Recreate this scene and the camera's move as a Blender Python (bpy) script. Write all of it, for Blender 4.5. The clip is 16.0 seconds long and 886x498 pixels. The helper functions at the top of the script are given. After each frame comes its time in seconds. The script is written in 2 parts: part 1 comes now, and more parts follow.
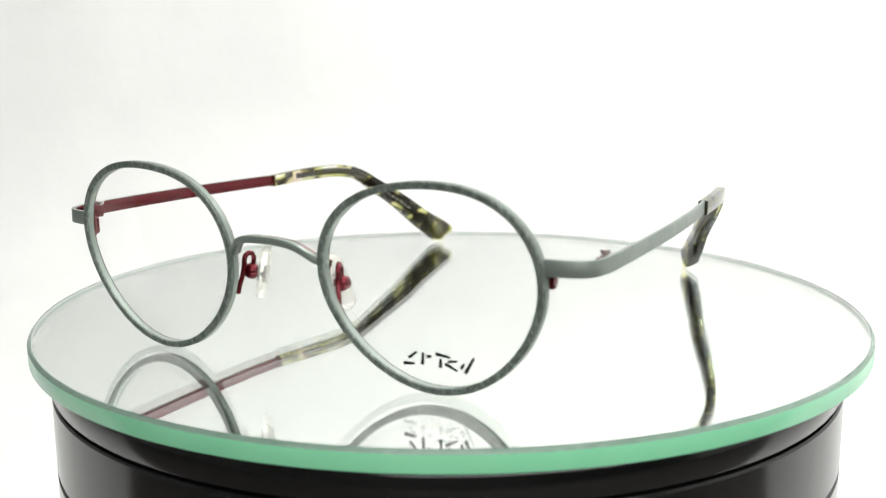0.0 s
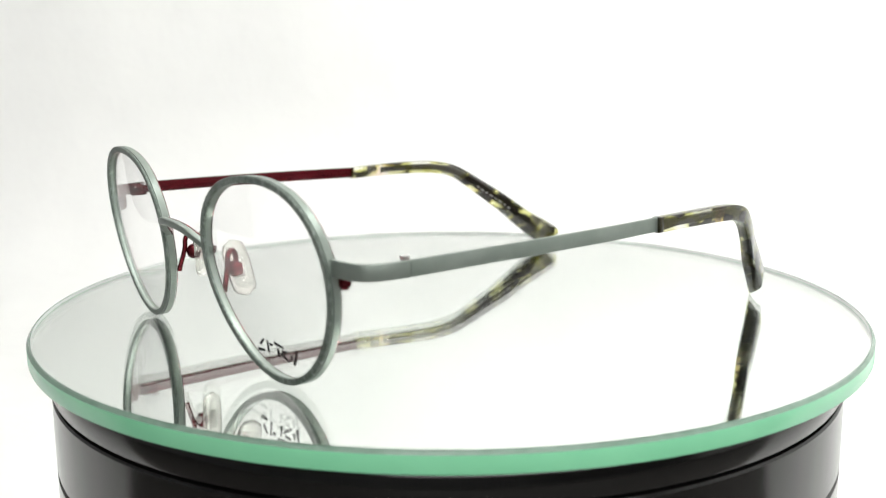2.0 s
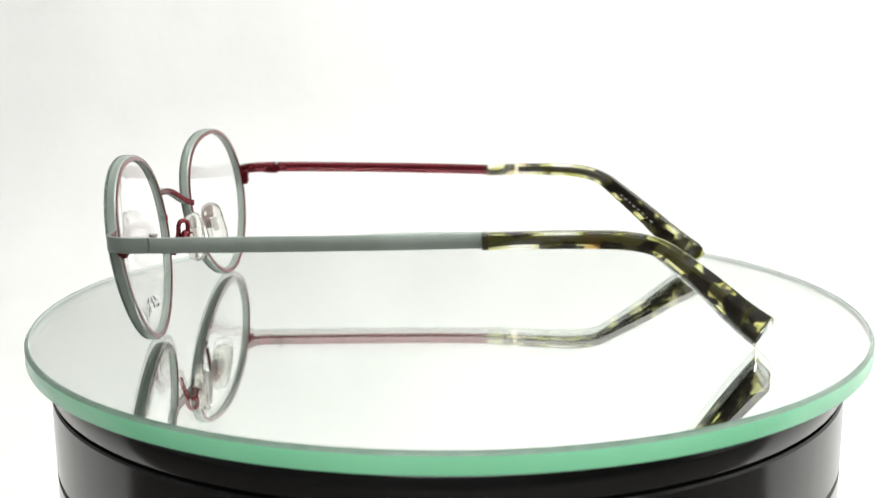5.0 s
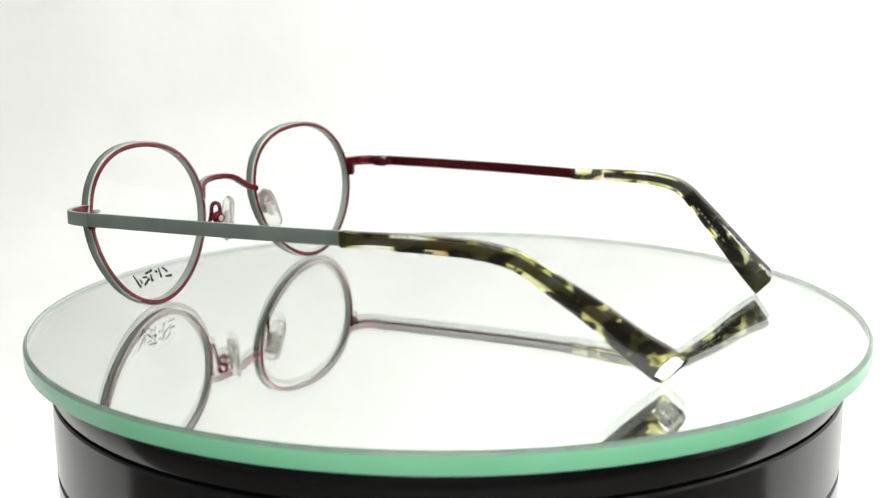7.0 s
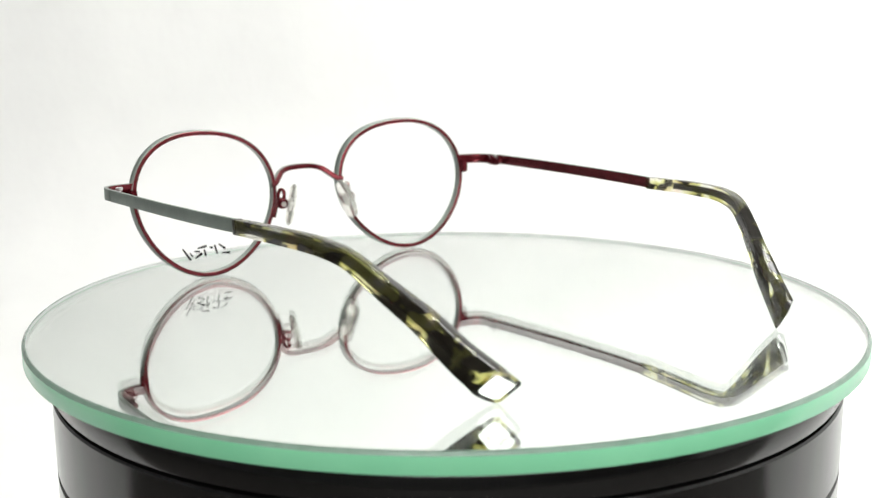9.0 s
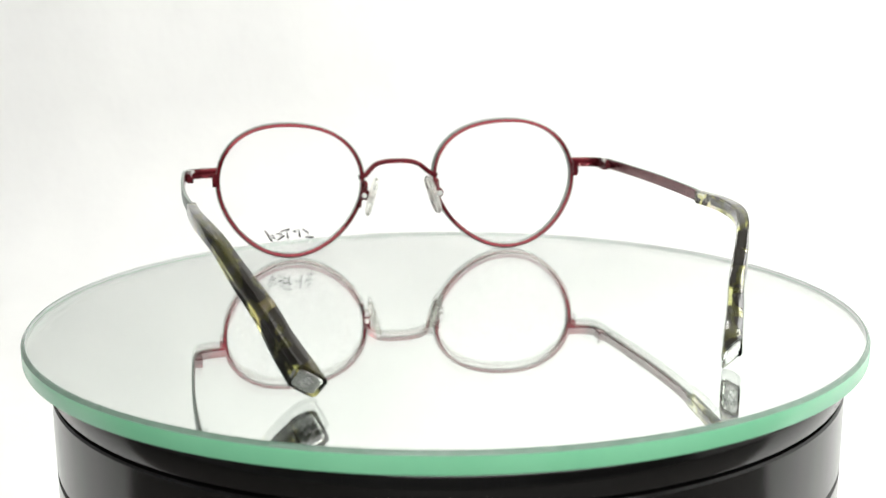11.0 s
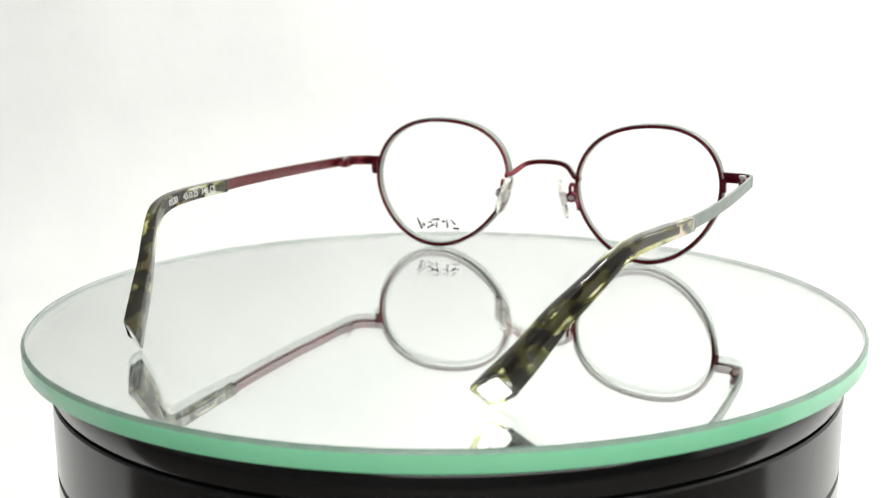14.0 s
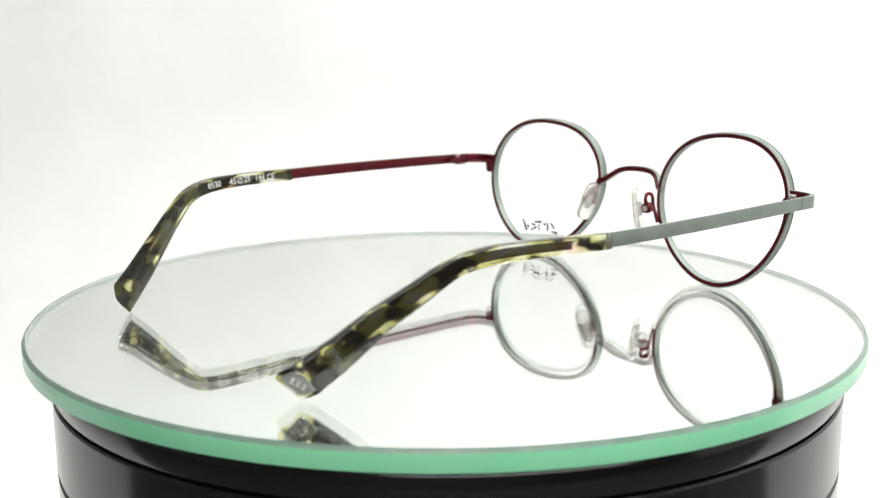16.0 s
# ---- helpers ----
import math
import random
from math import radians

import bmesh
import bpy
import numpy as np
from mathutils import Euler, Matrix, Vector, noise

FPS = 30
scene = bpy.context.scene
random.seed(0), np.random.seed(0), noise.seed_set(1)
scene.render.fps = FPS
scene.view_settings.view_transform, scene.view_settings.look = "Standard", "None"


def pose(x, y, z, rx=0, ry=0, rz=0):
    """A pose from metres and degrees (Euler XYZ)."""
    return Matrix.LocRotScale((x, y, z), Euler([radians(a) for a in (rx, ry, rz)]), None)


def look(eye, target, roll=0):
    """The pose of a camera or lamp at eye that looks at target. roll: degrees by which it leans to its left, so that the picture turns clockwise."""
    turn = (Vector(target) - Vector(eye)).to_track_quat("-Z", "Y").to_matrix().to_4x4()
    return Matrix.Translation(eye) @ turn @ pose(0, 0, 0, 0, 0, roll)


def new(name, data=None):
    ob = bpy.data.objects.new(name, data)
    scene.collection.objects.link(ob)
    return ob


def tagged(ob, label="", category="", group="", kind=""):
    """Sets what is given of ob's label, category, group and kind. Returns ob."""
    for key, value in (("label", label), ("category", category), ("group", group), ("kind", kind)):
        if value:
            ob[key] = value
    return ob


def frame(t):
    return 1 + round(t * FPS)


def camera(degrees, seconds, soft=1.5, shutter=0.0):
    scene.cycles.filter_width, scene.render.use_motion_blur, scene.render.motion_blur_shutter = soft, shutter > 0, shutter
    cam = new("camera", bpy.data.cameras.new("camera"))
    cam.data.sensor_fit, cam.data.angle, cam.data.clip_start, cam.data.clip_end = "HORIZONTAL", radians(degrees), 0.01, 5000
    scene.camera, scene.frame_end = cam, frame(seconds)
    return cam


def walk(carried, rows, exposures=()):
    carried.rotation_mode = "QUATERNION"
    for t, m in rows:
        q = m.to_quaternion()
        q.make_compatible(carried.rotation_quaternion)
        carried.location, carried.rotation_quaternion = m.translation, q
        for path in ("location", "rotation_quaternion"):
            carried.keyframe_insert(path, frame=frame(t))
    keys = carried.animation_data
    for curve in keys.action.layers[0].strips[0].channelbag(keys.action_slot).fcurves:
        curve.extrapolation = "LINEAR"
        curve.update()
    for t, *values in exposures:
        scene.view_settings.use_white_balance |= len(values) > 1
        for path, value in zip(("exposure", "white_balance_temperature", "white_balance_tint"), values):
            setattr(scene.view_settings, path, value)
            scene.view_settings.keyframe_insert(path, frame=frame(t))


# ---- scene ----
cam = camera(45.0, 16.0, soft=1.2, shutter=0.5)
EYE = Vector((0.0, -0.28188, 0.06977))
TILT, PAN = 0.1944, -0.00442
AIM = EYE + Vector((math.sin(PAN) * math.cos(TILT), math.cos(PAN) * math.cos(TILT), -math.sin(TILT)))
walk(cam, [(0.0, look(EYE, AIM, -0.334)), (16.0, look(EYE, AIM, -0.334))])
cam.data.dof.use_dof = True
cam.data.dof.focus_distance = 0.262
cam.data.dof.aperture_fstop = 22.0

# ---- light ----
scene.view_settings.exposure = 0.0
world = bpy.data.worlds.new("room_air")
scene.world = world
world.use_nodes = True
world.node_tree.nodes["Background"].inputs[0].default_value = (0.99, 1.0, 0.975, 1)
world.node_tree.nodes["Background"].inputs[1].default_value = 0.12


def area(name, eye, target, w, h, watts, colour=(1, 1, 1)):
    lamp = bpy.data.lights.new(name, "AREA")
    lamp.shape, lamp.size, lamp.size_y, lamp.energy, lamp.color = "RECTANGLE", w, h, watts, colour
    ob = new(name, lamp)
    ob.matrix_world = look(eye, target)
    return ob


area("softbox_over", (0.06, -0.24, 0.84), (0.0, 0.0, 0.0), 0.60, 0.40, 2.2, (1.0, 0.992, 0.97))
bulb = area("lamp_over", (-0.20, 0.32, 0.72), (0.0, 0.02, 0.0), 0.09, 0.09, 0.8, (1.0, 0.98, 0.94))
bulb.data.shape = "DISK"
# added fill that brightens the upper backdrop mirrored in the disc
area("backdrop_fill", (0.53, 0.12, 0.86), (0.09, 0.62, 0.49), 0.50, 0.40, 9.1, (1.0, 0.997, 0.978))
area("softbox_front", (0.20, -0.74, 0.44), (0.0, 0.0, 0.0), 1.00, 0.56, 6.7, (1.0, 0.99, 0.965))


# ---- materials ----
def material(name, colour=(0.5, 0.5, 0.5), rough=0.5, metal=0.0, **more):
    m = bpy.data.materials.new(name)
    m.use_nodes = True
    b = m.node_tree.nodes["Principled BSDF"]
    b.inputs["Base Color"].default_value = (*colour, 1)
    b.inputs["Roughness"].default_value = rough
    b.inputs["Metallic"].default_value = metal
    for key, value in more.items():
        b.inputs[key.replace("_", " ")].default_value = value
    return m


def node(m, kind, **values):
    n = m.node_tree.nodes.new(kind)
    for key, value in values.items():
        n.inputs[key.replace("_", " ")].default_value = value
    return n


def link(m, a, b):
    m.node_tree.links.new(a, b)


def noise_of(m, scale, detail=4.0, rough=0.6, stretch=None):
    co = m.node_tree.nodes.new("ShaderNodeTexCoord")
    n = node(m, "ShaderNodeTexNoise", Scale=scale, Detail=detail, Roughness=rough)
    if stretch:
        mp = node(m, "ShaderNodeMapping", Scale=stretch)
        link(m, co.outputs["Object"], mp.inputs["Vector"])
        link(m, mp.outputs["Vector"], n.inputs["Vector"])
    else:
        link(m, co.outputs["Object"], n.inputs["Vector"])
    return n


def ramp(m, source, stops):
    r = m.node_tree.nodes.new("ShaderNodeValToRGB")
    el = r.color_ramp.elements
    while len(el) < len(stops):
        el.new(0.5)
    for e, (at, colour) in zip(el, stops):
        e.position, e.color = at, (*colour, 1)
    link(m, source, r.inputs["Fac"])
    return r


def bump(m, source, strength, distance):
    b = node(m, "ShaderNodeBump", Strength=strength, Distance=distance)
    link(m, source, b.inputs["Height"])
    link(m, b.outputs["Normal"], m.node_tree.nodes["Principled BSDF"].inputs["Normal"])


def bsdf(m):
    return m.node_tree.nodes["Principled BSDF"]


# grey-green brushed lacquer on metal
grey = material("grey_green_lacquer", (0.27, 0.30, 0.28), 0.40, 0.55)
n1 = noise_of(grey, 900, 5, 0.7)
n2 = noise_of(grey, 120, 3, 0.5)
r1 = ramp(grey, n2.outputs["Fac"], [(0.3, (0.22, 0.262, 0.232)), (0.7, (0.27, 0.312, 0.282))])
link(grey, r1.outputs["Color"], bsdf(grey).inputs["Base Color"])
r2 = ramp(grey, n1.outputs["Fac"], [(0.3, (0.34, 0.34, 0.34)), (0.7, (0.5, 0.5, 0.5))])
link(grey, r2.outputs["Color"], bsdf(grey).inputs["Roughness"])
bump(grey, n1.outputs["Fac"], 0.12, 0.0002)

# the rims' faces are scratched and hammered
worn = material("scratched_grey_green_lacquer", (0.2, 0.24, 0.215), 0.42, 0.15)
n1 = noise_of(worn, 1500, 6, 0.75, (1.0, 1.0, 0.35))
r1 = ramp(worn, n1.outputs["Fac"], [(0.36, (0.075, 0.098, 0.083)), (0.5, (0.122, 0.155, 0.132)), (0.66, (0.29, 0.335, 0.305))])
link(worn, r1.outputs["Color"], bsdf(worn).inputs["Base Color"])
bump(worn, n1.outputs["Fac"], 0.35, 0.0003)

red = material("red_lacquer", (0.16, 0.009, 0.02), 0.26, 0.75, Coat_Weight=0.35, Coat_Roughness=0.08)
n1 = noise_of(red, 500, 4, 0.6)
r1 = ramp(red, n1.outputs["Fac"], [(0.3, (0.095, 0.003, 0.008)), (0.7, (0.15, 0.006, 0.014))])
link(red, r1.outputs["Color"], bsdf(red).inputs["Base Color"])
bump(red, n1.outputs["Fac"], 0.08, 0.0002)

steel = material("bright_steel", (0.75, 0.75, 0.74), 0.34, 1.0)
n1 = noise_of(steel, 800)
bump(steel, n1.outputs["Fac"], 0.05, 0.0002)

dull_steel = material("polished_plate", (0.75, 0.75, 0.74), 0.2, 1.0)
n1 = noise_of(dull_steel, 1400, 4, 0.6)
r1 = ramp(dull_steel, n1.outputs["Fac"], [(0.35, (0.68, 0.68, 0.67)), (0.65, (0.84, 0.84, 0.83))])
link(dull_steel, r1.outputs["Color"], bsdf(dull_steel).inputs["Base Color"])

# mottled olive and black acetate, partly clear
acetate = material("tortoise_acetate", (0.1, 0.1, 0.03), 0.08, 0.0, IOR=1.42)
n1 = noise_of(acetate, 190, 1.5, 0.45, (1.0, 0.6, 1.0))
n2 = noise_of(acetate, 330, 3.0, 0.6)
n3 = noise_of(acetate, 95, 2.0, 0.5)
mixer = node(acetate, "ShaderNodeMath")
mixer.operation = "MULTIPLY_ADD"
mixer.inputs[1].default_value = 0.22
link(acetate, n2.outputs["Fac"], mixer.inputs[0])
mul = node(acetate, "ShaderNodeMath")
mul.operation = "MULTIPLY"
mul.inputs[1].default_value = 0.84
link(acetate, n1.outputs["Fac"], mul.inputs[0])
link(acetate, mul.outputs[0], mixer.inputs[2])
# the sheet runs clear at the metal and dark towards the end
place = node(acetate, "ShaderNodeTexCoord")
split = node(acetate, "ShaderNodeSeparateXYZ")
link(acetate, place.outputs["Object"], split.inputs[0])
grade = node(acetate, "ShaderNodeMapRange")
for key, value in (("From Min", 0.082), ("From Max", 0.096), ("To Min", 0.11), ("To Max", 0.0)):
    grade.inputs[key].default_value = value
link(acetate, split.outputs["Y"], grade.inputs["Value"])
shade = node(acetate, "ShaderNodeMath")
link(acetate, mixer.outputs[0], shade.inputs[0])
link(acetate, grade.outputs["Result"], shade.inputs[1])
r1 = ramp(acetate, shade.outputs[0], [(0.46, (0.012, 0.010, 0.007)), (0.508, (0.026, 0.023, 0.016)), (0.52, (0.46, 0.45, 0.13)), (0.575, (0.70, 0.69, 0.28)), (0.63, (0.92, 0.91, 0.82))])
r3 = ramp(acetate, n3.outputs["Fac"], [(0.56, (1.0, 1.0, 1.0)), (0.66, (0.9, 0.55, 0.42))])
tint = node(acetate, "ShaderNodeMixRGB")
tint.blend_type = "MULTIPLY"
tint.inputs["Fac"].default_value = 0.8
link(acetate, r1.outputs["Color"], tint.inputs["Color1"])
link(acetate, r3.outputs["Color"], tint.inputs["Color2"])
link(acetate, tint.outputs["Color"], bsdf(acetate).inputs["Base Color"])
r2 = ramp(acetate, shade.outputs[0], [(0.475, (0.1, 0.1, 0.1)), (0.52, (0.95, 0.95, 0.95))])
link(acetate, r2.outputs["Color"], bsdf(acetate).inputs["Transmission Weight"])

core_metal = material("dark_wire_core", (0.035, 0.031, 0.022), 0.5, 0.0, Specular_IOR_Level=0.3)
collar_dark = material("dark_olive_collar", (0.03, 0.028, 0.014), 0.1)
white_print = material("white_print", (0.8, 0.8, 0.78), 0.6)
grey_print = material("pale_grey_print", (0.36, 0.36, 0.34), 0.6)
black_print = material("black_print", (0.008, 0.008, 0.008), 0.6, Specular_IOR_Level=0.1)

lens_glass = material("clear_demo_lens", (1, 1, 1), 0.0, 0.0, IOR=1.22, Transmission_Weight=1.0)
silicone = material("clear_silicone", (0.975, 0.965, 0.92), 0.06, 0.0, IOR=1.40, Transmission_Weight=0.84)
table_glass = material("clear_float_glass", (0.97, 0.992, 0.975), 0.0, 0.0, IOR=1.5, Transmission_Weight=1.0)

mirror = material("silvered_backing", (0.978, 0.995, 0.980), 0.0, 1.0)
edge_green = material("ground_green_glass_edge", (0.2, 0.58, 0.37), 0.22, 0.0, IOR=1.6)
n1 = noise_of(edge_green, 60, 3, 0.5)
r1 = ramp(edge_green, n1.outputs["Fac"], [(0.3, (0.25, 0.72, 0.42)), (0.7, (0.285, 0.76, 0.455))])
link(edge_green, r1.outputs["Color"], bsdf(edge_green).inputs["Base Color"])
n2 = noise_of(edge_green, 1200)
bump(edge_green, n2.outputs["Fac"], 0.06, 0.0002)

# pale colour stands in for backdrop light refracted by the disc's far edge
edge_light = material("pale_edge_light", (0.74, 0.80, 0.77), 0.4)
n1 = noise_of(edge_light, 200, 4, 0.6)
r1 = ramp(edge_light, n1.outputs["Fac"], [(0.3, (0.80, 0.86, 0.83)), (0.7, (0.86, 0.90, 0.88))])
link(edge_light, r1.outputs["Color"], bsdf(edge_light).inputs["Base Color"])
bevel_glass = material("ground_bevel_glass", (0.17, 0.25, 0.21), 0.22, 0.0, IOR=1.6)
n1 = noise_of(bevel_glass, 300, 4, 0.6)
r1 = ramp(bevel_glass, n1.outputs["Fac"], [(0.3, (0.15, 0.25, 0.19)), (0.7, (0.21, 0.31, 0.25))])
link(bevel_glass, r1.outputs["Color"], bsdf(bevel_glass).inputs["Base Color"])

black_gloss = material("black_gloss_plastic", (0.005, 0.005, 0.005), 0.06, 0.0, IOR=1.5)
n1 = noise_of(black_gloss, 30, 4, 0.6)
r1 = ramp(black_gloss, n1.outputs["Fac"], [(0.3, (0.10, 0.10, 0.10)), (0.75, (0.20, 0.20, 0.20))])
link(black_gloss, r1.outputs["Color"], bsdf(black_gloss).inputs["Roughness"])
black_matt = material("black_matt_plastic", (0.006, 0.006, 0.006), 0.7)

paper = material("white_backdrop_paper", (0.82, 0.82, 0.81), 0.9)
n1 = noise_of(paper, 7, 5, 0.55)
r1 = ramp(paper, n1.outputs["Fac"], [(0.3, (0.77, 0.775, 0.765)), (0.7, (0.84, 0.845, 0.83))])
link(paper, r1.outputs["Color"], bsdf(paper).inputs["Base Color"])
bump(paper, n1.outputs["Fac"], 0.25, 0.02)

wall_paint = material("pale_room_paint", (0.70, 0.70, 0.70), 0.85)
n1 = noise_of(wall_paint, 4, 4)
r1 = ramp(wall_paint, n1.outputs["Fac"], [(0.3, (0.66, 0.66, 0.655)), (0.7, (0.74, 0.74, 0.73))])
link(wall_paint, r1.outputs["Color"], bsdf(wall_paint).inputs["Base Color"])
grey_card = material("grey_side_card", (0.22, 0.22, 0.22), 0.9)
n1 = noise_of(grey_card, 9, 4)
r1 = ramp(grey_card, n1.outputs["Fac"], [(0.3, (0.20, 0.20, 0.20)), (0.7, (0.25, 0.25, 0.245))])
link(grey_card, r1.outputs["Color"], bsdf(grey_card).inputs["Base Color"])
table_wood = material("dark_table_top", (0.06, 0.05, 0.04), 0.5)
n1 = noise_of(table_wood, 12, 5, 0.6, (1, 8, 1))
r1 = ramp(table_wood, n1.outputs["Fac"], [(0.3, (0.08, 0.075, 0.07)), (0.7, (0.15, 0.14, 0.13))])
link(table_wood, r1.outputs["Color"], bsdf(table_wood).inputs["Base Color"])


# ---- mesh helpers ----
def part(name, bm, mat, parent=None, label="", smooth=True):
    """Link a bmesh as one mesh object under a thing or a part."""
    me = bpy.data.meshes.new(name)
    bmesh.ops.recalc_face_normals(bm, faces=bm.faces)
    bm.to_mesh(me)
    bm.free()
    me.materials.append(mat)
    if smooth:
        me.shade_smooth()
        me.set_sharp_from_angle(angle=radians(38))
    ob = new(name, me)
    ob.parent = parent
    if label:
        tagged(ob, label)
    return ob


def loft(sections, closed=False, caps=True, bm=None):
    """Skin between equal rings of points."""
    bm = bm or bmesh.new()
    rings = [[bm.verts.new(p) for p in s] for s in sections]
    n = len(rings[0])
    pairs = list(zip(rings, rings[1:])) + ([(rings[-1], rings[0])] if closed else [])
    for a, b in pairs:
        for i in range(n):
            bm.faces.new((a[i], a[(i + 1) % n], b[(i + 1) % n], b[i]))
    if caps and not closed:
        bm.faces.new(rings[0])
        bm.faces.new(rings[-1])
    return bm


def lathe(profile, segments=128, centre=(0, 0), caps=True):
    """Rings of a profile of (radius, height) turned about the vertical."""
    secs = []
    for r, z in profile:
        secs.append([(centre[0] + r * math.cos(2 * math.pi * k / segments), centre[1] + r * math.sin(2 * math.pi * k / segments), z) for k in range(segments)])
    return loft(secs, caps=caps)


def lathe_ring(profile, segments=192):
    """A closed profile of (radius, height) turned about the vertical."""
    secs = []
    for k in range(segments):
        a = 2 * math.pi * k / segments
        secs.append([(r * math.cos(a), r * math.sin(a), z) for r, z in profile])
    return loft(secs, closed=True)


def rounded(w, h, c):
    """Outline of a w by h bar with corners cut by c, as (across, up)."""
    a, b = w / 2, h / 2
    k = c * 0.3
    return [(a, -b + c), (a, b - c), (a - k, b - k), (a - c, b), (-a + c, b), (-a + k, b - k), (-a, b - c), (-a, -b + c), (-a + k, -b + k), (-a + c, -b), (a - c, -b), (a - k, -b + k)]


def spline(points, per=8):
    """Smooth line through points (Catmull-Rom)."""
    pts = [Vector(p) for p in points]
    pts = [pts[0] * 2 - pts[1]] + pts + [pts[-1] * 2 - pts[-2]]
    out = []
    for a, b, c, d in zip(pts, pts[1:], pts[2:], pts[3:]):
        for k in range(per):
            t = k / per
            out.append(0.5 * ((2 * b) + (c - a) * t + (2 * a - 5 * b + 4 * c - d) * t * t + (3 * b - a - 3 * c + d) * t ** 3))
    out.append(pts[-2])
    return out


def along(line, outline_at, up=Vector((0, 0, 1))):
    """Sections set across a line; outline_at(s) gives (across, up) pairs, s from 0 to 1."""
    total = len(line) - 1
    secs = []
    for i, p in enumerate(line):
        t = (line[min(i + 1, total)] - line[max(i - 1, 0)]).normalized()
        side = t.cross(up).normalized()
        top = side.cross(t).normalized()
        secs.append([p + side * a + top * b for a, b in outline_at(i / total)])
    return secs


def tube(line, radius, sides=10, bm=None):
    total = len(line) - 1
    side = None
    secs = []
    for i, p in enumerate(line):
        t = (line[min(i + 1, total)] - line[max(i - 1, 0)]).normalized()
        side = (Vector((0.31, 0.52, 0.79)).cross(t) if side is None else side - t * side.dot(t)).normalized()
        top = t.cross(side)
        secs.append([p + (side * math.cos(2 * math.pi * k / sides) + top * math.sin(2 * math.pi * k / sides)) * radius for k in range(sides)])
    return loft(secs, bm=bm)


def box(bm, centre, size, turn=None):
    m = Matrix.Translation(centre) @ (turn or Matrix.Identity(4)) @ Matrix.Diagonal((*size, 1))
    return bmesh.ops.create_cube(bm, size=1.0, matrix=m)["verts"]


MM = 0.001

# ---- the setting ----
def sweep_backdrop():
    """White paper that runs over the table, up behind the turntable and round its sides."""
    floor_z, wall_y, radius, top = -0.14, 0.62, 0.16, 1.25
    line = [(-0.05, floor_z), (wall_y - radius, floor_z)]
    for k in range(1, 13):
        a = math.pi / 2 * k / 12
        line.append((wall_y - radius + radius * math.sin(a), floor_z + radius - radius * math.cos(a)))
    line.append((wall_y, top))
    under = [(-0.05, floor_z - 0.0015), (wall_y - radius, floor_z - 0.0015)]
    for k in range(1, 13):
        a = math.pi / 2 * k / 12
        under.append((wall_y - radius + (radius + 0.0015) * math.sin(a), floor_z + radius - (radius + 0.0015) * math.cos(a)))
    under.append((wall_y + 0.0015, top))
    outline = line + under[::-1]
    bm = loft([[(-1.0 + 2.0 * k / 32, y, z) for y, z in outline] for k in range(33)], caps=False)
    ob = part("backdrop", bm, paper)
    return tagged(ob, "white seamless paper backdrop curving up behind the turntable", "backdrop", kind="structure")


# unseen upright card, added beside the set to shape its light
def light_card(x, y0, y1, top, mat):
    bm = bmesh.new()
    box(bm, (x, (y0 + y1) / 2, (top - 0.14) / 2), (0.006, y1 - y0, top + 0.14))
    ob = part("side_light_card", bm, mat, smooth=False)
    return tagged(ob, "unseen side card added to shape the light", "wall", kind="structure")


# unseen overhead reflector, added so the lacquer mirrors something bright
def top_sheet():
    bm = bmesh.new()
    box(bm, (0.0, -0.134, 1.252), (2.0, 1.51, 0.004))
    return tagged(part("top_bounce_sheet", bm, paper, smooth=False), "unseen white sheet added overhead to bounce light", "ceiling", kind="structure")


def room():
    for name, c, s, what in (("wall_north", (0, 2.05, 0.35), (4.2, 0.1, 2.7), "wall"), ("wall_south", (0, -2.05, 0.35), (4.2, 0.1, 2.7), "wall"),
                             ("wall_east", (2.05, 0, 0.35), (0.1, 4.0, 2.7), "wall"), ("wall_west", (-2.05, 0, 0.35), (0.1, 4.0, 2.7), "wall"),
                             ("floor", (0, 0, -1.05), (4.2, 4.2, 0.1), "floor"), ("ceiling", (0, 0, 1.75), (4.2, 4.2, 0.1), "ceiling")):
        bm = bmesh.new()
        box(bm, c, s)
        tagged(part(name, bm, wall_paint, smooth=False), "plain pale painted room " + what, what, kind="structure")
    bm = bmesh.new()
    box(bm, (0, 0.1, -0.157), (2.0, 1.1, 0.03))
    for sx in (-0.93, 0.93):
        for sy in (-0.38, 0.58):
            box(bm, (sx, sy, -0.586), (0.06, 0.06, 0.828))
    tagged(part("table", bm, table_wood, smooth=False), "dark wooden table under the white paper", "table", kind="structure")


sweep_backdrop()
# white card bounces light from the right, grey one darkens the backdrop's left
light_card(0.80, -0.44, 0.612, 0.975, paper)
light_card(-0.66, 0.16, 0.612, 0.22, grey_card)
top_sheet()
room()

# ---- the turntable ----
PIVOT = (-0.0002, -0.00055)
THICK = 4.57 * MM


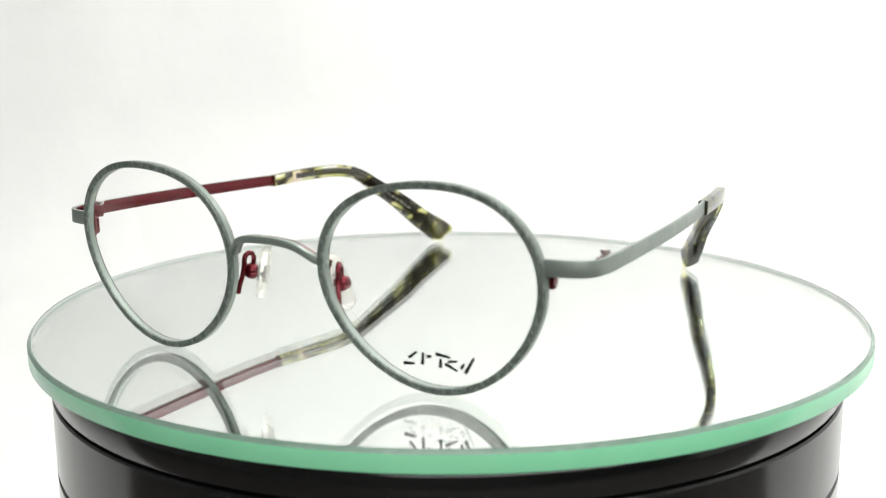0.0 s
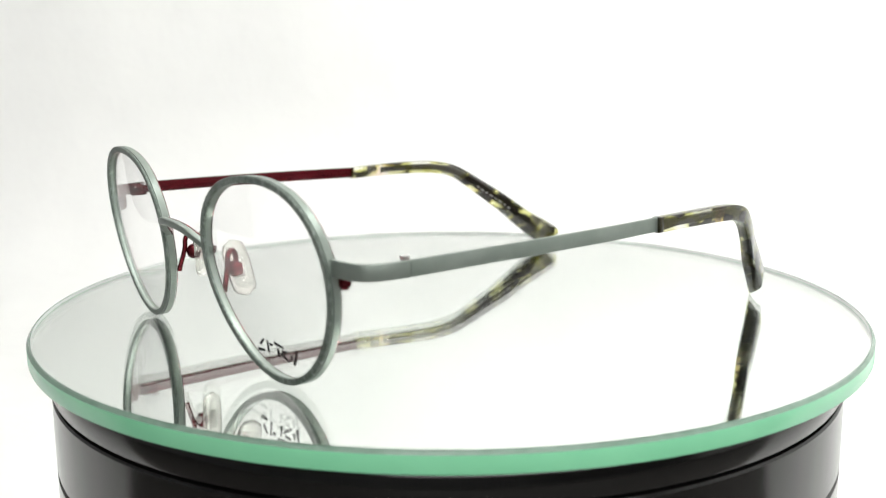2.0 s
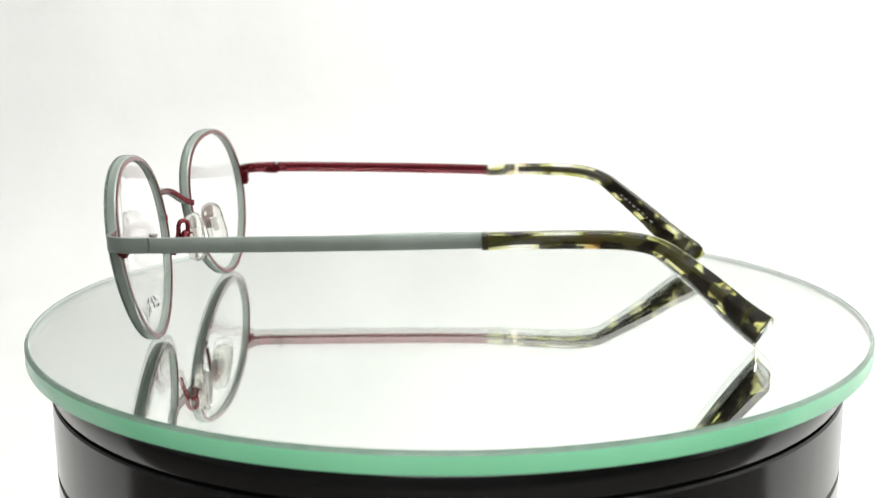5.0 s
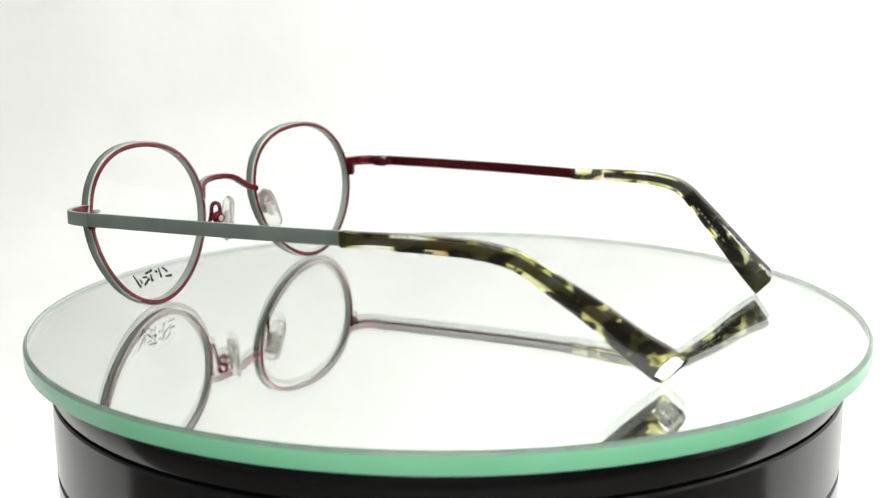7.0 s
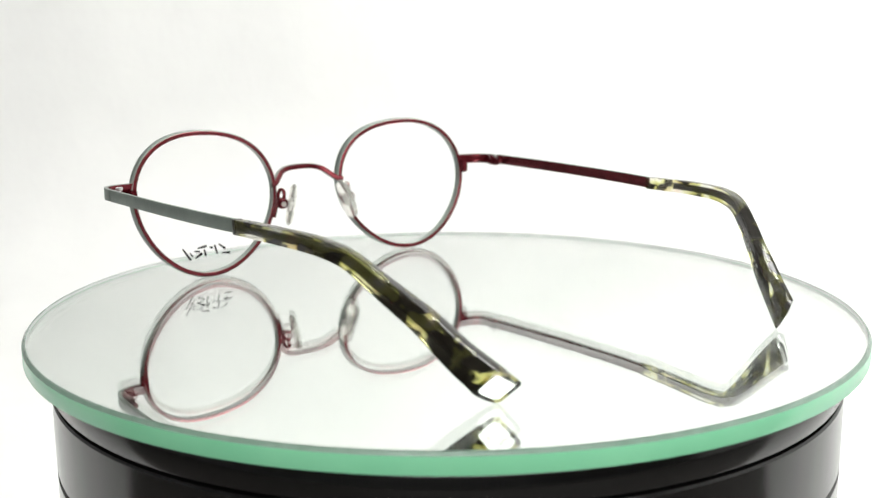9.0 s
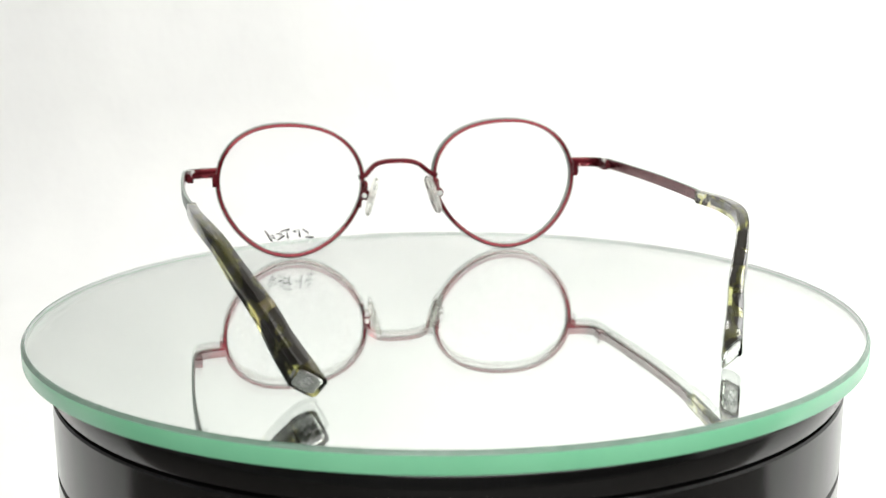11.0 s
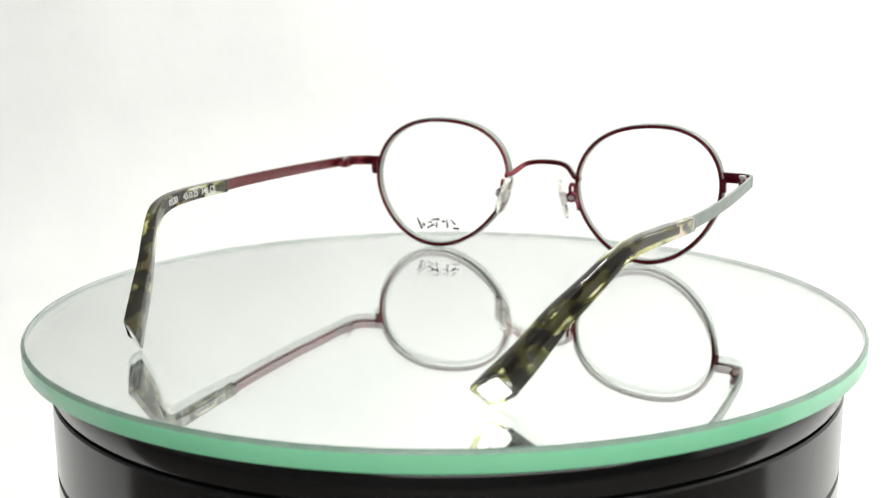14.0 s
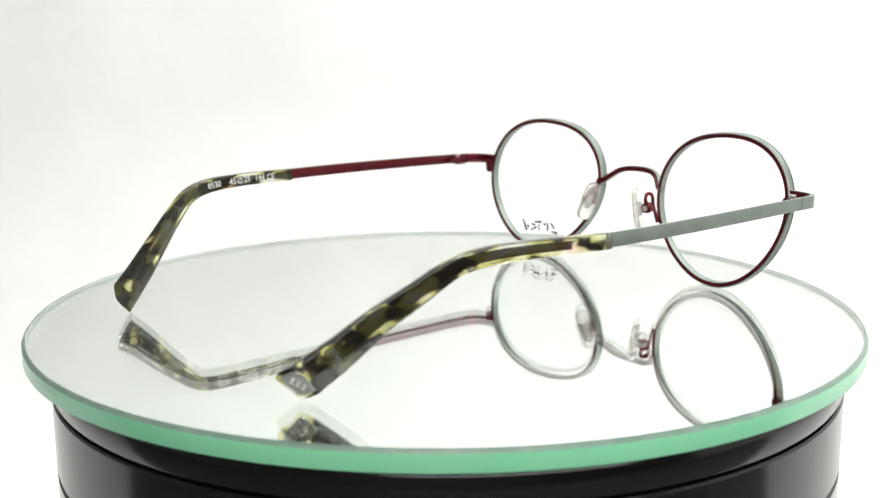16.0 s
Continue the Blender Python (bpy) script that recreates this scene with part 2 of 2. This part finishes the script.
def turntable_base():
    ob = new("turntable_base")
    ob.location = (*PIVOT, -0.14)
    z0 = 0.14
    r = 0.1018
    top = -THICK - 0.0006
    bm = lathe([(0.092, z0 + top), (r - 0.0025, z0 + top), (r - 0.0008, z0 + top - 0.0008), (r, z0 + top - 0.0022), (r, z0 - 0.0125), (r - 0.0004, z0 - 0.0131), (0.094, z0 - 0.0131)])
    part("rotating_rim", bm, black_gloss, ob, "glossy black plastic upper rim")
    bm = lathe([(0.090, z0 - 0.0128), (0.0995, z0 - 0.0128), (0.0995, z0 - 0.0142), (0.090, z0 - 0.0142)])
    part("gap_ring", bm, black_matt, ob, "dark recessed gap between rim and drum")
    bm = lathe([(0.09, z0 - 0.0139), (r - 0.0004, z0 - 0.0139), (r, z0 - 0.0144), (r, z0 - 0.0318), (r - 0.0006, z0 - 0.0324), (r - 0.0006, z0 - 0.0331), (r, z0 - 0.0337), (r, 0.003), (r - 0.002, 0.0), (0.02, 0.0)])
    part("drum", bm, black_gloss, ob, "glossy black plastic drum")
    return tagged(ob, "glossy black round motorised turntable base", "turntable")


def mirror_disc():
    ob = new("mirror_disc")
    R = 0.1071
    c = 0.0004
    inner, drop = R - 0.0009, 0.0008
    bm = lathe([(inner + 0.0003, 0.0), (inner + 0.0003, -THICK + 0.0003)], 192)
    part("glass_plate", bm, table_glass, ob, "clear glass")
    bm = lathe([(inner - 0.0002, -THICK + 0.0002), (inner - 0.0002, -THICK)], 192)
    part("silver_backing", bm, mirror, ob, "silvered mirror backing")
    bm = lathe_ring([(inner, -drop * 0.8), (inner, 0.00002), (inner + 0.0001, 0.00002), (R, -drop), (R - 0.0001, -drop - 0.00002)])
    part("bevel", bm, bevel_glass, ob, "dull grey-green bevel along the top")
    bm = lathe_ring([(inner, -drop * 0.8 - 0.00002), (R, -drop - 0.00003), (R, -THICK + c), (R - c * 0.3, -THICK + c * 0.3), (R - c, -THICK - 0.00002), (inner, -THICK - 0.00002)])
    part("polished_edge", bm, edge_green, ob, "bright green polished glass edge")
    # added ring that carries the refracted light; the glass has no such layer
    bm = lathe_ring([(inner - 0.0001, -0.0001), (inner - 0.00002, -0.0001), (inner - 0.00002, -THICK + 0.0004), (inner - 0.0001, -THICK + 0.0004)])
    part("edge_light_ring", bm, edge_light, ob, "added pale ring in place of backdrop light refracted at the edge")
    return tagged(ob, "round mirrored glass disc with green edge on the turntable", "mirror")


turntable_base()
disc = mirror_disc()


# ---- the spectacles ----
def lens_radius(phi):
    return 0.0229 + 0.0012 * math.cos(2 * phi) + 0.0001 * math.sin(2 * phi) - 0.0002 * math.cos(3 * phi) + 0.0008 * math.sin(3 * phi)


LENS_X, LENS_Z = 0.0356, 0.0226


def front_y(x, z):
    """Depth of the front's plane: leaning, and wrapped a little to the sides."""
    return 0.0007 - 0.124 * z + 0.0864 * (abs(x) - 0.035)


def rim_sections(sign, outline, turns=120):
    """outline: (inward from the outer edge, back) pairs."""
    secs = []
    for k in range(turns):
        phi = 2 * math.pi * k / turns
        sec = []
        for inward, back in outline:
            r = lens_radius(phi) - inward
            x, z = LENS_X + r * math.cos(phi), LENS_Z + r * math.sin(phi)
            sec.append((sign * x, front_y(x, z) + back, z))
        secs.append(sec)
    return secs


def lens_y(x, z):
    rho = math.hypot(x - LENS_X, z - LENS_Z) / 0.0229
    return front_y(x, z) - 0.0004 - 0.0016 * (1 - rho * rho)


def lens_mesh(sign):
    bm = bmesh.new()
    turns, steps = 96, 9
    sheets = []
    for off in (0.0, 0.0011):
        x, z = LENS_X, LENS_Z
        centre = bm.verts.new((sign * x, lens_y(x, z) + off, z))
        rings = []
        for s in range(1, steps + 1):
            ring = []
            for k in range(turns):
                phi = 2 * math.pi * k / turns
                r = (lens_radius(phi) - 0.00085) * s / steps
                x, z = LENS_X + r * math.cos(phi), LENS_Z + r * math.sin(phi)
                ring.append(bm.verts.new((sign * x, lens_y(x, z) + off, z)))
            rings.append(ring)
        for k in range(turns):
            bm.faces.new((centre, rings[0][k], rings[0][(k + 1) % turns]))
        for a, b in zip(rings, rings[1:]):
            for k in range(turns):
                bm.faces.new((a[k], b[k], b[(k + 1) % turns], a[(k + 1) % turns]))
        sheets.append(rings[-1])
    a, b = sheets
    for k in range(turns):
        bm.faces.new((a[k], a[(k + 1) % turns], b[(k + 1) % turns], b[k]))
    return bm


def side(points, sign):
    """Points given for the wearer's left, in millimetres, for either side."""
    out = []
    for x, y, z in points:
        k = min(1.0, max(0.0, (y - 10.0) / 69.0))
        droop = k * min(1.0, max(0.0, (140.0 - y) / 61.0))
        out.append(Vector((sign * (x - sign * 1.25 * k), y - sign * 0.5 * k, z + sign * 0.75 * droop)) * MM)
    return out


def shift(outline, by):
    return [(a + by, b) for a, b in outline]


def text_part(words, size, place, mat, parent, name="print"):
    """Flat letters of the built-in font as one mesh; place is a matrix."""
    cu = bpy.data.curves.new(name, "FONT")
    cu.body, cu.size, cu.extrude = words, size, 0.00002
    cu.align_x, cu.align_y = "CENTER", "CENTER"
    ob = bpy.data.objects.new(name, cu)
    scene.collection.objects.link(ob)
    me = bpy.data.meshes.new_from_object(ob.evaluated_get(bpy.context.evaluated_depsgraph_get()))
    bpy.data.objects.remove(ob)
    bpy.data.curves.remove(cu)
    me.transform(place)
    me.materials.clear()
    me.materials.append(mat)
    out = new(name, me)
    out.parent = parent
    return out


TIP_LINE = [(66.7, 78.6, 28.2), (66.0, 88, 28.4), (64.8, 98, 28.45), (62.9, 108, 28.0), (60.5, 115.3, 26.15), (57.0, 121.9, 21.3), (52.4, 129.1, 15.3), (48.9, 135.7, 9.3), (45.4, 141.9, 4.3)]


def tip_sections(sign, shrink=1.0, start=0.0, stop=1.0):
    line = spline(side(TIP_LINE, sign), 7)
    total = len(line) - 1
    low, high, out_low = side([(43.65, 141.0, 0.3), (42.2, 145.75, 6.85), (48.7, 139.5, 3.5)], sign)
    cut, centre = (high - low).cross(out_low - low).normalized(), (high + out_low) / 2
    centre = centre + (line[-1] - line[-3]).normalized() * 0.54 * MM
    secs = []
    for i, p in enumerate(line):
        s = i / total
        if s < start - 1e-6 or s > stop + 1e-6:
            continue
        t = (line[min(i + 1, total)] - line[max(i - 1, 0)]).normalized()
        lateral = Vector((t.y, -t.x, 0)).normalized() * sign
        top = (lateral.cross(t) * sign).normalized()
        if top.z < 0:
            top = -top
        height = (3.45 + 0.6 * min(1, s / 0.55) + 3.75 * max(0, (s - 0.5) / 0.5) ** 1.3) * MM
        width = (2.3 + 0.5 * min(1, s / 0.5) + 1.2 * max(0, (s - 0.5) / 0.5) ** 1.2) * MM
        if shrink < 1:
            height, width = (1.5 + 0.8 * s + 1.3 * max(0.0, 1 - s / 0.09)) * MM, 1.0 * MM
        ring = [p + lateral * a + top * b for a, b in rounded(width, height, min(width, height) * (0.15 if s < 0.8 else 0.15 + 0.7 * (s - 0.8)))]
        if i == total:
            ring = [q + t * (cut.dot(centre - q) / cut.dot(t)) for q in ring]
        secs.append(ring)
    return secs


def spectacles():
    ob = new("spectacles")
    rim_face = [(0.0, -1.3), (0.2, -1.5), (1.3, -1.5), (1.5, -1.3), (1.5, -0.96), (0.0, -0.96)]
    rim_band = [(0.3, -0.955), (1.45, -0.955), (1.45, 1.0), (1.3, 1.1), (0.32, 1.1), (0.0, 0.75), (0.0, -0.68), (0.3, -0.74)]
    rim_back = [(0.33, 1.105), (1.44, 1.105), (1.44, 1.2), (1.34, 1.28), (0.43, 1.28), (0.33, 1.2)]
    for sign in (1, -1):
        part("lens", lens_mesh(sign), lens_glass, ob, "clear demonstration lens").visible_shadow = False
        rim = part("rim", loft(rim_sections(sign, [(a * MM, b * MM) for a, b in rim_band]), closed=True), grey, ob, "smooth grey-green metal rim")
        part("rim_face", loft(rim_sections(sign, [(a * MM, b * MM) for a, b in rim_face]), closed=True), worn, rim, "scratched grey-green front face")
        part("rim_lining", loft(rim_sections(sign, [(a * MM, b * MM) for a, b in rim_back]), closed=True), red, rim, "dark red lacquered rear edge")

        # end piece, turning back into the temple
        line = spline(side([(58.2, -0.7, 28.4), (61.5, -0.4, 28.4), (64.6, 0.3, 28.4), (66.8, 1.7, 28.4), (68.1, 4.2, 28.45), (68.6, 7.2, 28.5), (68.8, 10.0, 28.55)], sign), 6)
        end = part("end_piece", loft(along(line, lambda s: rounded(0.9 * MM, 3.25 * MM, 0.14 * MM))), grey, ob, "grey-green flat metal end piece")
        part("end_piece_lining", loft(along(line, lambda s: shift(rounded(0.2 * MM, 3.05 * MM, 0.06 * MM), -sign * 0.545 * MM))), red, end, "red lacquered inner side")

        # closing block under the end piece
        bm = bmesh.new()
        box(bm, side([(59.5, 1.5, 26.4)], sign)[0], (2.0 * MM, 2.4 * MM, 3.8 * MM))
        bmesh.ops.bevel(bm, geom=bm.edges[:], offset=0.3 * MM, segments=2, affect="EDGES")
        block = part("closing_block", bm, red, ob, "small red closing block")
        bm = tube(side([(59.7, 1.6, 24.1), (59.7, 1.6, 24.7)], sign), 0.8 * MM, 12)
        part("closing_screw", bm, red, block)

        # hinge
        bm = bmesh.new()
        for y, z, h in ((8.8, 29.15, 0.9), (8.8, 27.2, 0.9), (11.0, 28.3, 1.2)):
            box(bm, side([(67.0, y, z)], sign)[0], (1.9 * MM, 4.2 * MM, h * MM))
        bmesh.ops.bevel(bm, geom=bm.edges[:], offset=0.15 * MM, segments=1, affect="EDGES")
        hinge = part("hinge", bm, red, ob, "red three-barrel hinge")
        bm = tube(side([(66.6, 10.4, 29.0), (66.6, 10.4, 30.2)], sign), 0.55 * MM, 14)
        tube(side([(66.6, 10.4, 29.9), (66.6, 10.4, 30.6)], sign), 0.95 * MM, 14, bm)
        part("hinge_screw", bm, steel, hinge, "bright steel screw")

        # temple
        line = spline(side([(68.8, 10.2, 28.55), (69.1, 25, 28.6), (69.0, 45, 28.55), (68.1, 65, 28.45), (66.7, 79.5, 28.35)], sign), 8)
        temple = part("temple", loft(along(line, lambda s: rounded(0.75 * MM, 3.25 * MM, 0.14 * MM))), grey, ob, "grey-green flat metal temple")
        part("temple_lining", loft(along(line, lambda s: shift(rounded(0.16 * MM, 3.0 * MM, 0.05 * MM), -sign * 0.452 * MM))), red, temple, "dark red inner side")

        tip = part("temple_tip", loft(tip_sections(sign)), acetate, ob, "mottled olive and black acetate temple tip")
        part("wire_core", loft(tip_sections(sign, 0.4, 0.0 if sign > 0 else 0.13, 0.88)), core_metal, tip, "dark metal core")

        # dark collar where the metal enters the tip
        first, second = tip_sections(sign)[:2]
        mid = sum(first, Vector()) / len(first)
        step = (sum(second, Vector()) / len(second) - mid).normalized()
        rings = [[mid + step * d * MM + (p - mid) * k for p in first] for d, k in ((-0.12, 0.9), (-0.12, 1.0), (0.05, 1.035), (1.0, 1.035), (1.15, 1.01))]
        if sign > 0:
            part("collar", loft(rings), collar_dark, tip, "dark olive collar at the metal")

        # plate in the end of the tip
        last, before = tip_sections(sign)[-1], tip_sections(sign)[-2]
        mid = sum(last, Vector()) / len(last)
        out = (last[1] - last[0]).cross(last[4] - last[0]).normalized()
        if out.dot(mid - sum(before, Vector()) / len(before)) < 0:
            out = -out
        a = [mid + (p - mid) * 0.76 + out * 0.03 * MM for p in last]
        b = [mid + (p - mid) * 0.71 + out * 0.22 * MM for p in last]
        plate = part("end_plate", loft([a, b]), dull_steel, tip, "dull silver end plate")
        up_dir = (last[4] - last[10]).normalized()
        wide = up_dir.cross(out).normalized()
        frame_of = Matrix((wide, up_dir, out)).transposed().to_4x4()
        bm = bmesh.new()
        for row in (-1.3, 0.0, 1.3):
            for col in (-0.55, 0.45):
                box(bm, mid + up_dir * row * MM + wide * col * MM + out * 0.25 * MM, ((0.6 if col < 0 else 0.8) * MM, 0.7 * MM, 0.12 * MM), frame_of)
        part("embossed_mark", bm, steel, tip)

        # nose pad on its wire
        line = spline(side([(13.5, -1.4, 15.4), (13.25, -1.0, 17.3), (12.8, -0.5, 19.3), (12.6, -0.1, 21.2), (12.5, 0.0, 23.0), (12.2, 0.6, 24.0), (11.8, 1.6, 24.0), (11.7, 2.2, 22.9), (11.9, 2.1, 21.2), (12.0, 1.9, 20.3)], sign), 6)
        arm = part("pad_arm", tube(line, 0.58 * MM, 10), red, ob, "bent red wire arm")
        bm = bmesh.new()
        m = Matrix.Translation(side([(12.1, 1.7, 20.0)], sign)[0]) @ Matrix.Diagonal((1.85 * MM, 1.5 * MM, 1.8 * MM, 1))
        bmesh.ops.create_uvsphere(bm, u_segments=20, v_segments=14, radius=1.0, matrix=m)
        tube(side([(12.3, 1.9, 20.0), (12.4, 2.9, 19.95), (12.45, 3.15, 19.95)], sign), 1.35 * MM, 16, bm)
        part("pad_box", bm, red, arm, "red pad box")
        bm = tube(side([(12.45, 2.9, 19.95), (12.48, 3.35, 19.95)], sign), 0.85 * MM, 16)
        part("pad_screw", bm, steel, arm, "steel pad screw")
        top, low = side([(8.2, 2.7, 25.8), (12.0, 4.6, 13.4)], sign)
        axis = (low - top).normalized()
        across = Vector((sign * 0.30, 0.95, 0.0))
        across = (across - axis * across.dot(axis)).normalized()
        deep = axis.cross(across)
        secs = []
        for k in range(15):
            u = -1 + 2 * k / 14
            w = math.sqrt(max(0.0, 1 - abs(u) ** 5))
            c = (top + low) / 2 + axis * u * (low - top).length / 2
            secs.append([c + across * math.cos(q) * 2.8 * MM * max(w, 0.04) + deep * math.sin(q) * 1.15 * MM * max(w, 0.04) ** 0.6 for q in [2 * math.pi * j / 16 for j in range(16)]])
        pad = part("nose_pad", loft(secs), silicone, ob, "clear silicone nose pad")
        seat = (top + low) / 2
        bm = tube([seat + deep * k * MM for k in (-0.55, 0.55)], 1.0 * MM, 14)
        box(bm, seat, (0.7 * MM, 1.6 * MM, 4.2 * MM), Matrix((deep, across, axis)).transposed().to_4x4())
        part("pad_mount", bm, white_print, pad, "small white mount inside the pad")

    # bridge, grey before and red behind
    half = [(13.0, -3.7, 25.05), (12.0, -4.25, 25.25), (10.7, -4.95, 25.9), (9.2, -6.2, 27.2), (7.2, -7.5, 28.7), (4.2, -8.3, 29.5), (0.0, -8.6, 29.7)]
    line = spline(half + [(-x, y, z) for x, y, z in half[-2::-1]], 6)
    line = [p * MM for p in line]
    back = Vector((0, 1, 0))
    bridge = part("bridge", loft(along(line, lambda s: [(b, a) for a, b in rounded(1.6 * MM, 1.65 * MM, 0.35 * MM)], back)), grey, ob, "arched grey-green metal bridge")
    rear = [p + back * 0.92 * MM for p in line]
    part("bridge_lining", loft(along(rear, lambda s: [(b, a) for a, b in rounded(0.45 * MM, 1.58 * MM, 0.16 * MM)], back)), red, bridge, "red lacquered rear side")

    # maker's mark on one lens, as plain dashes
    bm = bmesh.new()
    for x0, z0, x1, z1, w in ((29.0, 6.1, 31.6, 6.3, 0.5), (30.4, 7.4, 32.4, 9.0, 0.45), (33.3, 6.3, 33.8, 9.0, 0.5), (34.5, 8.2, 35.6, 8.4, 0.5), (36.5, 9.0, 39.6, 8.6, 0.5), (37.2, 6.1, 37.5, 8.1, 0.5),
                              (38.3, 7.1, 40.8, 5.8, 0.5), (39.0, 7.6, 41.0, 7.9, 0.4), (41.6, 6.4, 42.4, 7.6, 0.45), (42.4, 5.5, 44.6, 9.1, 0.5)):
        d = Vector((x1 - x0, 0, z1 - z0))
        n = Vector((-d.z, 0, d.x)).normalized() * w * 0.78
        quad, under = [], []
        for x, z in ((x0 - n.x, z0 - n.z), (x0 + n.x, z0 + n.z), (x1 + n.x * 0.6, z1 + n.z * 0.6), (x1 - n.x * 0.6, z1 - n.z * 0.6)):
            quad.append((x * MM, lens_y(x * MM, z * MM) - 0.18 * MM, z * MM))
            under.append((x * MM, lens_y(x * MM, z * MM) - 0.08 * MM, z * MM))
        loft([quad, under], bm=bm)
    part("lens_mark", bm, black_print, ob, "small black printed mark", smooth=False)

    # white size print inside one tip, and tiny unreadable print inside the other
    tips = [c for c in ob.children if c.name.startswith("temple_tip")]
    def inner_face(sign, y, lift=0.06):
        """A place on a tip's inner face at depth y: the point, the way to the front and the face's normal."""
        secs = tip_sections(sign)
        mids = [sum(q, Vector()) / len(q) for q in secs]
        k = min(range(len(mids) - 1), key=lambda i: abs(mids[i].y - y * MM))
        k = max(k, 1)
        f = (y * MM - mids[k - 1].y) / (mids[k + 1].y - mids[k - 1].y)
        face = [min(((q[6] + q[7]) / 2, (q[0] + q[1]) / 2), key=lambda v: abs(v.x)) for q in (secs[k - 1], secs[k + 1])]
        ahead = (mids[k - 1] - mids[k + 1]).normalized()
        p = face[0].lerp(face[1], f)
        normal = (p - mids[k - 1].lerp(mids[k + 1], f)).normalized()
        normal = (normal - ahead * normal.dot(ahead)).normalized()
        return p + normal * lift * MM, ahead, normal

    for words, y, size in (("146 CE", 88.0, 2.4), ("25", 94.4, 2.5), ("45", 99.6, 2.5), ("0530", 106.2, 2.4)):
        p, ahead, normal = inner_face(1, y)
        rise = normal.cross(ahead)
        text_part(words, size * MM, Matrix.Translation(p) @ Matrix((ahead, rise, normal)).transposed().to_4x4(), white_print, tips[0], "size_print")
    p, ahead, normal = inner_face(1, 97.0)
    rise = normal.cross(ahead)
    turn = Matrix((ahead, rise, normal)).transposed().to_4x4()
    bm = bmesh.new()
    for dx, dz, h, v in ((0.6, 0, 0.2, 1.5), (-0.6, 0, 0.2, 1.5), (0, 0.65, 1.2, 0.2), (0, -0.65, 1.2, 0.2)):
        box(bm, p + ahead * dx * MM + rise * dz * MM, (h * MM, v * MM, 0.05 * MM), turn)
    part("size_square", bm, white_print, tips[0], smooth=False)
    bm = bmesh.new()
    for k, w in enumerate((0.8, 1.1, 0.7, 1.2, 0.8, 1.0, 0.6, 1.1)):
        p, ahead, normal = inner_face(-1, 123.0 + 1.25 * k)
        box(bm, p, (w * MM, 0.42 * MM, 0.05 * MM), Matrix((ahead, normal.cross(ahead), normal)).transposed().to_4x4())
    part("fine_print", bm, grey_print, tips[1], smooth=False)
    return tagged(ob, "round grey-green metal spectacles with red inner side and olive tortoise tips", "glasses")


glasses = spectacles()

# ---- what moves ----
TURNS = [(0.0, 0.0), (0.5, -6.27), (1.0, -12.42), (1.5, -18.54), (2.0, -24.6), (2.5, -30.6), (3.0, -36.7), (3.5, -43.02), (4.0, -49.4), (4.75, -59.0), (5.5, -68.6), (6.5, -81.34), (7.0, -87.67), (7.5, -94.01),
         (8.0, -100.37), (8.5, -106.66), (9.0, -113.0), (9.75, -122.45), (10.6, -133.2), (11.5, -144.5), (12.0, -150.95), (12.5, -157.4), (13.0, -163.78), (13.5, -170.1), (14.0, -176.3), (14.5, -182.5), (15.0, -188.9), (15.5, -195.29), (16.0, -201.73)]


def motions():
    rest = Matrix.Translation((-0.03334, -0.06027, 0.0)) @ Matrix.Rotation(radians(-29.505), 4, "Z")
    walk(glasses, [(t, Matrix.Rotation(radians(a), 4, "Z") @ rest) for t, a in TURNS])
    off = Matrix.Translation((0.00076, 0.0, 0.0))
    walk(disc, [(t, Matrix.Translation((*PIVOT, 0.0)) @ Matrix.Rotation(radians(a), 4, "Z") @ off) for t, a in TURNS])


motions()
